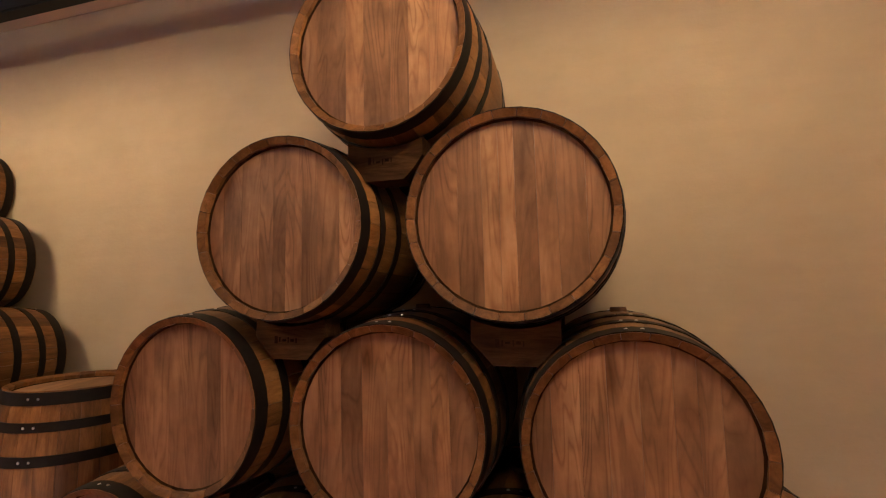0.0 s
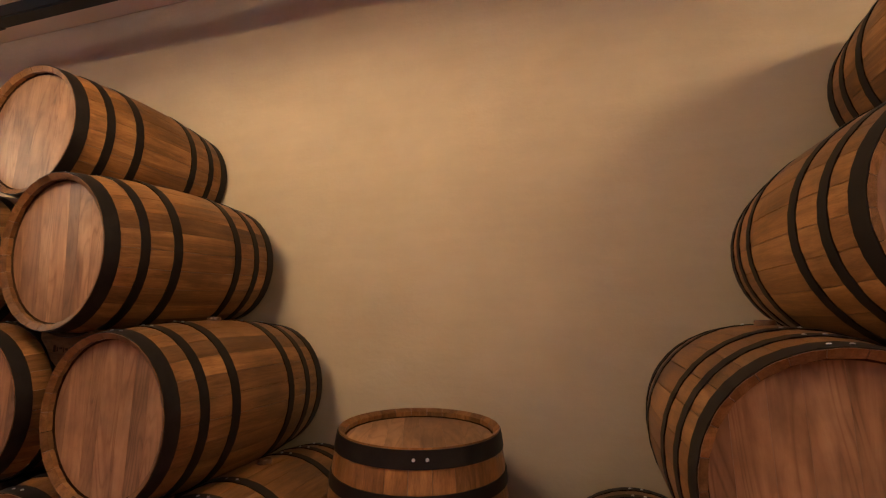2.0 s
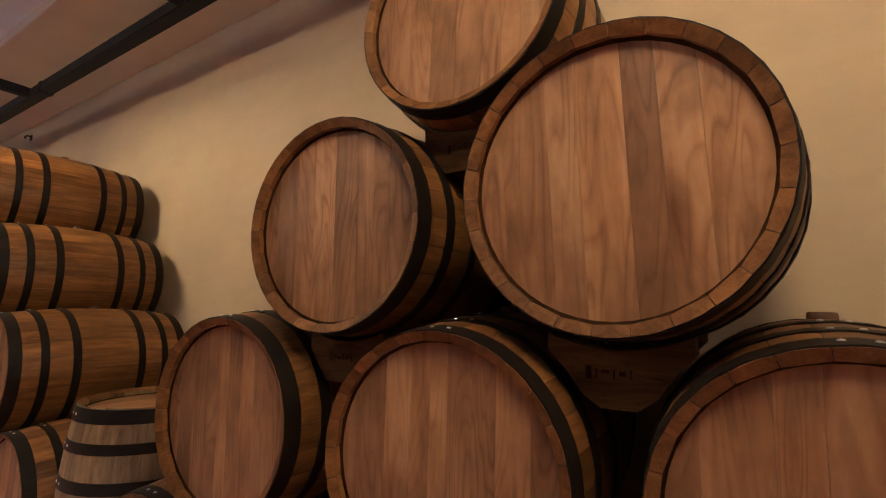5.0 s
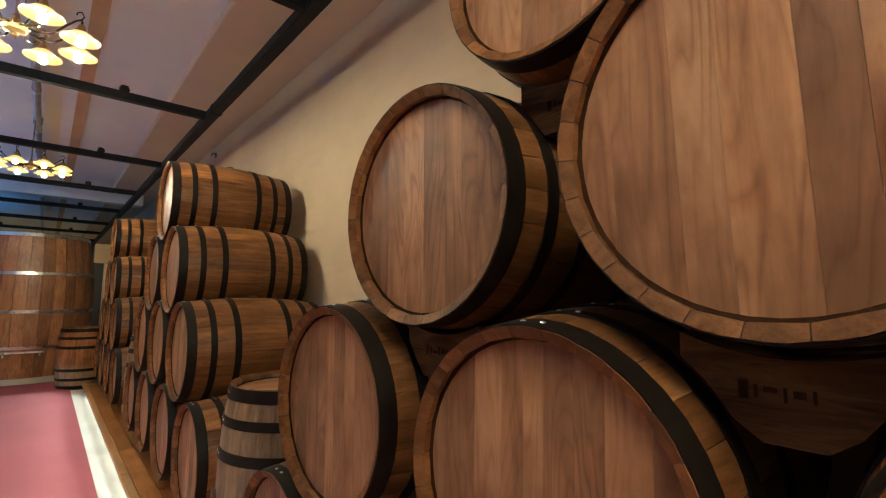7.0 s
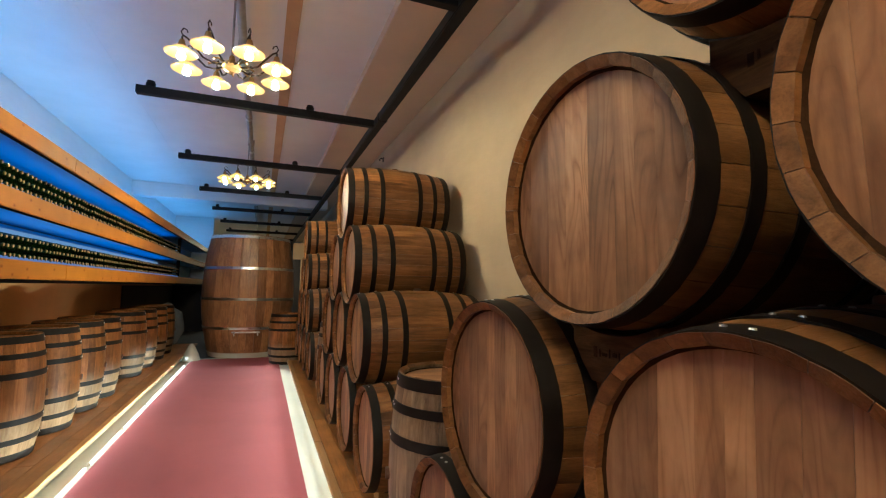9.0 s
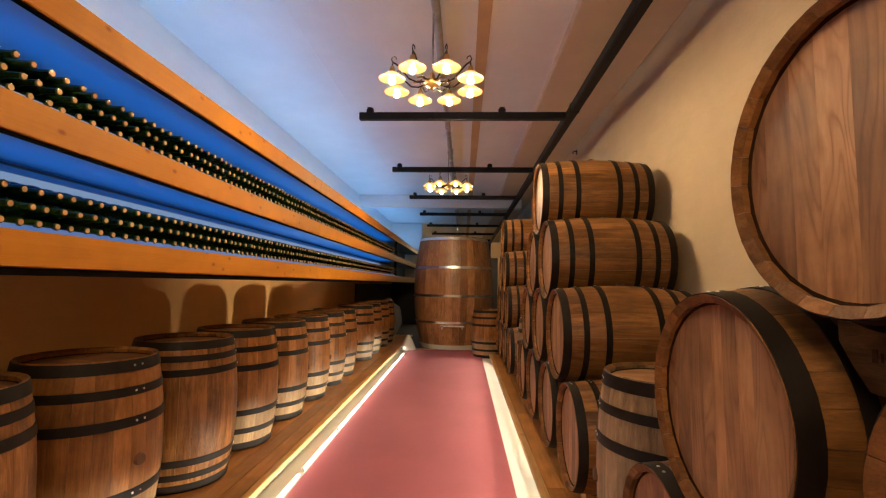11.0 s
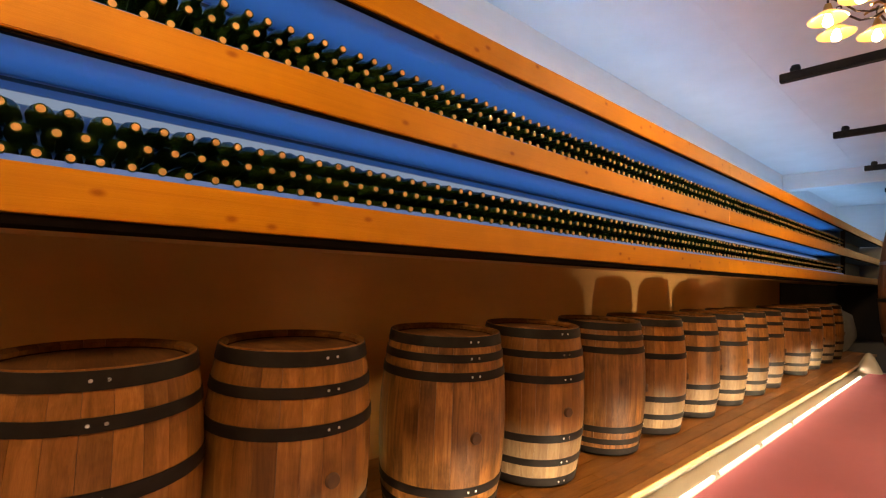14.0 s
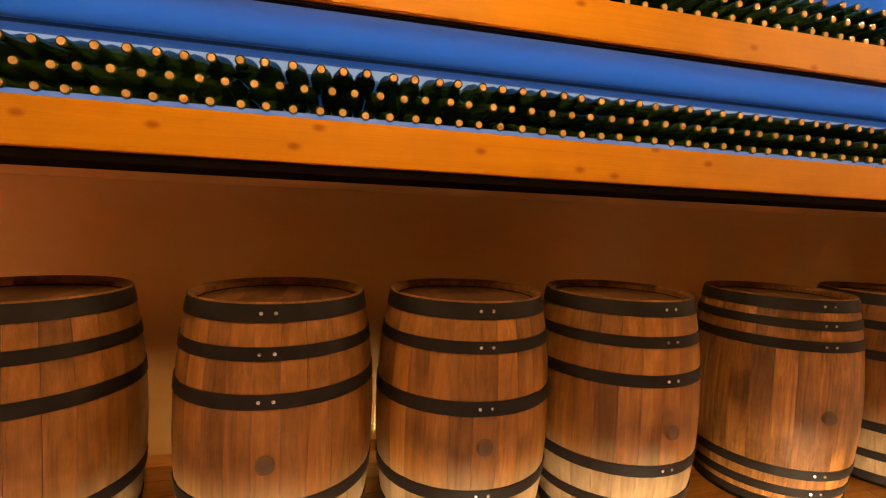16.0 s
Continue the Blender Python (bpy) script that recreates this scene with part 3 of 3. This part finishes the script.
# ---- giant cask at the end of the aisle ----
def giant_cask():
    ob = thing("giant_cask", pose(-14.4, 0.90, -0.012), "giant upright dark oak cask with bright steel hoops", "cask")
    H, rb, rt, r0 = 2.52, 0.93, 0.80, 0.74

    def rad(z):
        u = z / H
        peak = 0.50
        return rb - (rb - r0) * ((peak - u) / peak) ** 2 if u < peak else rb - (rb - rt) * ((u - peak) / (1 - peak)) ** 2
    n = 34
    for k in range(n):
        bm = bmesh.new()
        a0, a1 = 2 * math.pi * k / n + 0.0025, 2 * math.pi * (k + 1) / n - 0.0025
        rows = []
        for i in range(10):
            z = H * i / 9
            r = rad(z)
            rows.append([bm.verts.new((q * math.cos(a), q * math.sin(a), z)) for q, a in ((r - 0.05, a0), (r, a0), (r + 0.002, (a0 + a1) / 2), (r, a1), (r - 0.05, a1))])
        for p, q in zip(rows, rows[1:]):
            for i in range(5):
                j = (i + 1) % 5
                bm.faces.new((p[i], p[j], q[j], q[i]))
        bm.faces.new(rows[0][::-1]), bm.faces.new(rows[-1])
        part("stave", bm, M_CASK_STAVE, ob, smooth=True)
    part("lid", lathe(bmesh.new(), [(0, H - 0.09), (rt - 0.05, H - 0.09), (rt - 0.05, H - 0.05), (0, H - 0.05)], 40), M_CASK, ob)
    for z0, w in ((0.01, 0.10), (0.585, 0.05), (1.17, 0.055), (1.80, 0.055), (2.45, 0.06)):
        prof = [(rad(z0 + w * i / 2) + 0.006, z0 + w * i / 2) for i in range(3)]
        prof += [(rad(z0 + w) - 0.002, z0 + w), (rad(z0) - 0.002, z0), prof[0]]
        # The base band takes pale plaster, so its colour carries the light on steel.
        part("hoop", lathe(bmesh.new(), prof, 56), M_STRIP if z0 < 0.1 else M_STEEL, ob, "steel base band coloured pale as if lit" if z0 < 0.1 else "bright galvanised steel hoop", True)
    # small hatch bar on the front
    r = rad(0.6)
    hatch = part("hatch", box(bmesh.new(), r - 0.01, r + 0.022, -0.27, 0.27, 0.525, 0.552, 0.006), M_STEEL, ob, "steel hatch bar")
    for yy in (-0.22, 0.22):
        part("hatch_bolt", tube(bmesh.new(), [(r + 0.025, yy, 0.56), (r + 0.03, yy, 0.47)], 0.014), M_STEEL, hatch)
    return ob


M_CASK_STAVE = wood("cask_oak_staves", (0.16, 0.068, 0.026), (0.32, 0.145, 0.058), (0.48, 0.24, 0.105), (9, 9, 0.4), 0.38, 0.35)
giant_cask()

# ---- chandeliers ----
def chandelier_parts():
    ob = thing("chandelier", pose(0, -50, -20), "wrought-iron ring chandelier with eight glowing amber glass shades", "chandelier", "chandeliers along the aisle")
    part("hub", lathe(bmesh.new(), [(0, -0.055), (0.012, -0.05), (0.02, -0.035), (0.05, -0.022), (0.062, 0.0), (0.05, 0.018), (0.022, 0.03), (0.014, 0.07), (0, 0.075)], 16), M_BRASS, ob, smooth=True)
    part("stem", tube(bmesh.new(), [(0, 0, 0.06), (0, 0, 0.30), (0.012, 0, 0.33), (0, 0, 0.36), (0, 0, ZC - CHAND_Z - 0.10)], 0.008), M_PIPE, ob)
    for k in range(8):
        a = 2 * math.pi * (k + 0.5) / 8
        rot = Matrix.Rotation(a, 4, "Z")
        path = [(0.05, 0, 0), (0.11, 0, -0.015), (0.17, 0, 0.0), (0.22, 0, 0.05), (0.26, 0, 0.085), (0.285, 0, 0.095), (0.29, 0, 0.085), (0.29, 0, 0.065)]
        arm = part("arm", tube(bmesh.new(), [rot @ Vector(p) for p in path], 0.006, 6), M_IRON, ob)
        curl = [(0.285, 0, 0.09), (0.298, 0, 0.115), (0.285, 0, 0.14), (0.266, 0, 0.135), (0.262, 0, 0.12)]
        part("scroll", tube(bmesh.new(), [rot @ Vector(p) for p in curl], 0.004, 6), M_IRON, arm)
        ray = [(0.05, 0, 0.0), (0.10, 0, 0.012), (0.135, 0, -0.005)]
        rot2 = Matrix.Rotation(a + math.pi / 8, 4, "Z")
        part("sunray", tube(bmesh.new(), [rot2 @ Vector(p) for p in ray], 0.007, 6), M_BRASS, ob, "gilt ray of the hub")
        m = rot @ Matrix.Translation((0.29, 0, -0.015))
        part("cap", lathe(bmesh.new(), [(0, 0.082), (0.014, 0.08), (0.024, 0.045), (0.026, 0.03)], 12, m), M_BRASS, ob, smooth=True)
        part("shade", lathe(bmesh.new(), [(0.025, 0.040), (0.045, 0.030), (0.070, 0.008), (0.092, -0.004), (0.090, -0.008), (0.068, 0.002), (0.042, 0.024), (0.025, 0.034)], 20, m), M_SHADE, ob, "glowing amber glass shade", True)
        part("bulb", lathe(bmesh.new(), [(0.010, 0.02), (0.018, -0.004), (0.023, -0.022), (0.021, -0.034), (0.012, -0.042), (0, -0.044)], 14, m), M_BULB, ob, "bright warm lamp bulb", True)
    return ob


ch = chandelier_parts()
for o in ch.children_recursive:
    if o.name.split(".")[0] != "stem":
        o.data.transform(Matrix.Scale(1.09, 4))
# the farthest copy is only an added lamp, hidden by the cask
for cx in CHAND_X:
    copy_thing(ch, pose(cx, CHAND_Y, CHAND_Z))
for o in (*ch.children_recursive, ch):
    bpy.data.objects.remove(o)

# ---- black lamp bars and rail under the ceiling ----
RAIL_Y, BAR_Z = 2.215, 3.20
rail = thing("ceiling_rail", pose(0, RAIL_Y, BAR_Z), "long black painted steel rail under the soffit", "rail")
rl = (X0 - X1) / 10
for i in range(10):
    part("rail_tube", box(bmesh.new(), X0 - rl * (i + 1) + 0.001, X0 - rl * i - 0.001, -0.043, 0.043, -0.043, 0.043, 0.008), M_RAIL, rail)
    part("rail_sleeve", box(bmesh.new(), X0 - rl * (i + 1) - 0.03 + 0.06 * (i == 9), X0 - rl * (i + 1) + 0.03 + 0.06 * (i == 9), -0.047, 0.047, -0.047, 0.047, 0.006), M_RAIL, rail)
bar0 = None
for i in range(18):
    bx = -8.10 + 2.256 * (5 - i)
    if bx > X0 or bx < X1:
        continue
    if bar0 is None:
        bar0 = thing("lamp_bar", pose(bx, 0, BAR_Z), "black steel cross bar with two small spot fittings", "lamp bar", "cross bars under the ceiling")
        part("bar", box(bmesh.new(), -0.033, 0.033, 0.02, RAIL_Y - 0.044, -0.037, 0.037, 0.004), M_RAIL, bar0)
        for yy in (0.13, 1.52):
            part("fitting", lathe(bmesh.new(), [(0, 0.038), (0.037, 0.038), (0.040, 0.072), (0.032, 0.082), (0.032, 0.092), (0, 0.093)], 14, pose(0, yy, 0)), M_RAIL, bar0, "small black spot fitting", True)
    else:
        copy_thing(bar0, pose(bx, 0, BAR_Z))
pipe = thing("ceiling_pipe", pose(0, CHAND_Y + 0.02, ZC - 0.07), "grey metal conduit pipe along the ceiling with couplings", "pipe")
part("pipe_run", tube(bmesh.new(), [(X1 + 0.05, 0, 0), (-6, 0, 0), (X0 - 0.05, 0, 0)], 0.035, 14), M_PIPE, pipe, smooth=True)
for i in range(14):
    px = -17.2 + 1.53 * i
    part("coupling", tube(bmesh.new(), [(px - 0.04, 0, 0), (px + 0.04, 0, 0)], 0.043, 14), M_STEEL, pipe, "bright coupling")
    part("clip", box(bmesh.new(), px + 0.3, px + 0.33, -0.045, 0.045, -0.02, 0.07), M_PIPE, pipe)
for k, yy in enumerate((-0.35, 2.0 - 0.62)):
    tagged(block("ceiling_seam", X1 + 0.02, X0 - 0.02, yy, yy + 0.03, ZC - 0.003, ZC - 0.0005, M_WHITE, 0.002), "thin cover strip over a ceiling joint", "cover strip", kind="structure")

tagged(block("ceiling_band", X1 + 0.02, X0 - 0.02, 1.23, 1.34, ZC - 0.012, ZC - 0.0005, M_BAND, 0.002), "orange-brown band along the ceiling", "ceiling band", kind="structure")

# ---- bottle rack over the upright barrels ----
RX0, RX1 = 4.0, -20.0
BEAMS = ((1.484, 1.625), (1.985, 2.13), (2.49, 2.63))
rack = thing("bottle_rack", pose(0, 0, 0), "long wall rack of orange pine beams with blue-lit shelves", "bottle rack")
cuts = [RX0, -0.8, -8.6, -14.4, RX1]
for z0, z1 in BEAMS:
    for a, b in zip(cuts, cuts[1:]):
        part("beam", box(bmesh.new(), b + 0.0008, a - 0.0008, SHELF_Y - 0.045, SHELF_Y, z0, z1, 0.004), M_BEAM, rack, "orange varnished pine beam")
for i, (z0, z1) in enumerate(BEAMS):
    part("shelf_board", box(bmesh.new(), RX1, RX0, YL + 0.004, SHELF_Y - 0.047, z0 - (0.026 if i == 0 else -0.004), z0 + 0.022), M_WALL_L if i == 0 else M_PANEL, rack, "tan plastered shelf underside" if i == 0 else "pale shelf board")
    # The lowest lip runs deep as a near-black sheet, painting the underside's shade.
    part("beam_lip", box(bmesh.new(), RX1, RX0, SHELF_Y - (0.33 if i == 0 else 0.036), SHELF_Y - 0.012, z0 - (0.030 if i == 0 else 0.012), z0 - 0.002), M_DARKWOOD, rack, "dark lip and painted shade under the beam")
for z0, z1 in ((1.503, 1.988), (2.008, 2.493)):
    part("back_panel", box(bmesh.new(), RX1, RX0, -1.02, -1.0, z0, z1), M_PANEL, rack, "blue-lit back panel")
    # Emission here stands in for light on the back wall above the bottles.
    part("light_profile", box(bmesh.new(), RX1 + 5.0, RX0, -0.9995, -0.985, z0 + 0.392, z0 + 0.428), M_BACKGLOW, rack, "pale glowing strip standing in for the lit back wall")
    # Added glowing strip that imitates the blue glints beneath the bottle necks.
    part("light_line", box(bmesh.new(), RX1 + 5.0, RX0, -0.600, -0.588, z0 + 0.118, z0 + 0.148), M_GLINTS, rack, "thin blue glowing strip standing in for blue glints")
    # Dark strip paints the shade line where panel and upper shelf meet.
    part("panel_groove", box(bmesh.new(), RX1, RX0, -0.9995, -0.990, z1 - 0.022, z1 - 0.010), M_SLATE, rack, "thin dark strip drawn as shade in the back corner")
for px in (-15.1,):
    part("post", box(bmesh.new(), px - 0.03, px + 0.03, SHELF_Y - 0.11, SHELF_Y - 0.05, 1.51, 2.50), M_DARKWOOD, rack, "dark upright post")


def bottle_bm(bm, m, n=12):
    return lathe(bm, [(0, 0.008), (0.030, 0.0), (0.0375, 0.008), (0.038, 0.05), (0.038, 0.175), (0.034, 0.20), (0.022, 0.232), (0.0155, 0.25), (0.0148, 0.298), (0.0165, 0.300), (0.0165, 0.306), (0.0148, 0.308), (0.0118, 0.3082)], n, m)


def cork_bm(bm, m, n=10):
    return lathe(bm, [(0.0120, 0.300), (0.0120, 0.3095), (0.0108, 0.311), (0, 0.3113)], n, m)


bottle_me = finish(bottle_bm(bmesh.new(), Matrix.Identity(4)), True)
cork_me = finish(cork_bm(bmesh.new(), Matrix.Identity(4)), True)
far_b, far_c = bmesh.new(), bmesh.new()
D = 0.0785
rng = random.Random(4)
for si, (z0, z1) in enumerate(BEAMS[:2]):
    for row in range(3):
        k = 0
        while True:
            x = RX0 - 0.06 - D * (k + 0.5 * (row % 2)) + rng.uniform(-0.003, 0.003)
            k += 1
            if x < -14.9:
                break
            near = -5.75 < x < -2.05
            tilt = rng.uniform(-1.2, 1.2)
            zc = z0 + 0.022 + 0.039 + 0.134 + row * 0.0655 + rng.uniform(-0.002, 0.002)
            m = pose(x, -0.885 + rng.uniform(-0.008, 0.008), zc, -90 - 3.5, 0, tilt)
            if near:
                ob = part("wine_bottle", bottle_me, M_GLASS)
                ob.matrix_world = m
                tagged(ob, "dark green glass wine bottle lying with its cork outwards", "bottle", "bottles lying in the rack")
                part("cork", cork_me, M_CORK, ob, "pale cork end")
            else:
                bottle_bm(far_b, m, 8)
                cork_bm(far_c, m, 8)
far = part("wine_bottles", far_b, M_GLASS, smooth=True)
tagged(far, "long rows of dark green wine bottles lying in the rack", "bottles", kind="stuff")
part("corks", far_c, M_CORK, far, "pale cork ends")
for z0, z1 in BEAMS[:2]:
    tagged(block("bottle_ledge", RX1, RX0, -0.94, -0.62, z0 + 0.024, z0 + 0.150, M_PANEL, 0.003), "pale ledge on which the bottles lie", "ledge")

# ---- ends of the hall ----
# Added walls; they keep the hidden chandelier's light off the rack.
wall("wall_partition_lower", RX1 - 0.25, RX1 - 0.05, YL + 0.032, -0.40, 0.0, 1.46, mat=M_DARKWALL)
wall("wall_partition_upper", RX1 - 0.25, RX1 - 0.05, YL + 0.002, -0.40, 1.462, ZC - 0.003, mat=M_WHITE)
# added sheet that paints the wall behind the cask as if unlit
tagged(block("dark_wall_panel", X1 + 0.01, -14.5, YL + 0.002, YL + 0.03, 0.1, 1.42, M_DARKWALL), "near-black sheet added to darken the wall behind the cask", "panel", kind="structure")
board = thing("notice_board", pose(-13.6, 2.50, -0.012), "dark framed slate board beside the cask", "board")
part("board_face", box(bmesh.new(), -0.03, 0.03, -0.40, 0.18, 0.55, 1.75, 0.01), M_SLATE, board)
part("board_frame", box(bmesh.new(), -0.04, 0.025, -0.43, -0.395, 0.0, 1.80, 0.005), M_RAIL, board)
part("board_frame", box(bmesh.new(), -0.04, 0.025, 0.175, 0.21, 0.0, 1.80, 0.005), M_RAIL, board)
tagged(block("hanging_sign", -13.9, -13.8, 1.75, 2.6, 2.05, 2.40, M_SIGN, 0.01), "plain tan board fixed high beside the cask", "sign board")
st = bmesh.new()
bmesh.ops.create_icosphere(st, subdivisions=3, radius=1.0)
for v in st.verts:
    d = 1 + 0.25 * noise.noise(v.co * 1.7) + 0.08 * noise.noise(v.co * 6)
    v.co = Vector((v.co.x * 0.25 * d, v.co.y * 0.28 * d, max(0.0, 0.45 + v.co.z * 0.5 * d)))
rock = part("standing_stone", st, M_STONE, smooth=True)
rock.matrix_world = pose(-15.3, -0.75, PL)
tagged(rock, "pale grey rough stone standing behind the barrels", "stone")
# Floor behind the cask gets an added dark sheet in place of shade.
tagged(block("floor_end", X1, -13.87, YL, YR, -0.0118, -0.006, M_DARKWALL), "near-black sheet added to darken the floor behind the cask", "floor", kind="structure")

hook = thing("wall_bracket", pose(-10.18, YR, 3.43), "small dark iron bracket high on the plaster wall", "bracket")
part("plate", box(bmesh.new(), -0.025, 0.025, -0.012, 0.0, -0.035, 0.035, 0.003), M_IRON, hook)
part("arm", tube(bmesh.new(), [(0, -0.01, 0.01), (0, -0.04, 0.018), (0, -0.06, 0.0), (0, -0.055, -0.025)], 0.009), M_IRON, hook)
# Pale cone added in place of the platform's corner where the strip lights it.
corner_cone = part("floor_guard", lathe(bmesh.new(), [(0.17, 0.0), (0.165, 0.03), (0.13, 0.12), (0.075, 0.24), (0.035, 0.31), (0.0, 0.325)], 20), M_STRIP, smooth=True)
corner_cone.matrix_world = pose(-13.62, -0.06, -0.006)
tagged(corner_cone, "small pale cone standing in for the platform's lit corner", "floor cone")

# ---- aisle edges and platforms ----
for tag, y0, y1, end in (("left", YL, EDGE_L, -15.6), ("right", EDGE_R, YR, -12.45)):
    base = thing("platform_" + tag, pose(0, 0, 0), "low platform of brown wooden planks", "platform", kind="structure")
    part("riser", box(bmesh.new(), end, X0, y0 + 0.06, y1 - 0.06, -0.012, PL - 0.022), M_STRIP, base, "pale riser")
    e0, e1 = (y1 - 0.055, y1) if tag == "left" else (y0, y0 + 0.055)
    for a in range(7):
        xa = X0 - (X0 - end) * a / 7
        xb = X0 - (X0 - end) * (a + 1) / 7
        part("edge_trim", box(bmesh.new(), xb + 0.001, xa - 0.001, e0, e1, PL - 0.035, PL + 0.003, 0.004), M_TRIM, base, "pale wooden nosing")
    lo, hi = (y0 + 0.003, e0 - 0.002) if tag == "left" else (e1 + 0.002, y1 - 0.003)
    rows = int(round((hi - lo) / 0.125))
    w = (hi - lo) / rows
    meshes = {}
    for r in range(rows):
        x = X0 - 0.6 * (r % 3) - 0.003
        first = True
        xa = X0
        while xa > end + 0.01:
            xb = max(end, (x if first and r % 3 else xa - 1.8))
            first = False
            key = round(xa - xb, 4)
            if key not in meshes:
                meshes[key] = finish(box(bmesh.new(), -key / 2 + 0.0015, key / 2 - 0.0015, -w / 2 + 0.0015, w / 2 - 0.0015, -0.02, 0.0, 0.0015))
            pk = part("plank", meshes[key], M_PLANK, base)
            pk.location = ((xa + xb) / 2, lo + w * (r + 0.5), PL)
            xa = xb
for y, end, s in ((EDGE_L, -13.4, 1), (EDGE_R, -12.4, -1)):
    strip = thing("led_strip", pose(0, y + s * (0.098 if s > 0 else -0.03), 0.0 if s > 0 else 0.05), "row of bright white light tubes under the platform edge", "light strip", "light strips along the carpet")
    x = X0 - 0.2
    tube_me = None
    while x - 0.95 > end:
        if tube_me is None:
            tube_me = finish(tube(bmesh.new(), [(-0.44, 0, 0), (0.44, 0, 0)], 0.010, 8), True)
        tb = part("light_tube", tube_me, M_LED, strip, "glowing white tube")
        tb.location = (x - 0.46, 0, 0)
        for q in (-0.45, 0.45):
            part("tube_clip", box(bmesh.new(), x - 0.46 + q - 0.008, x - 0.46 + q + 0.008, -0.011, 0.011, -0.011, 0.016), M_STRIP, strip)
        x -= 1.0
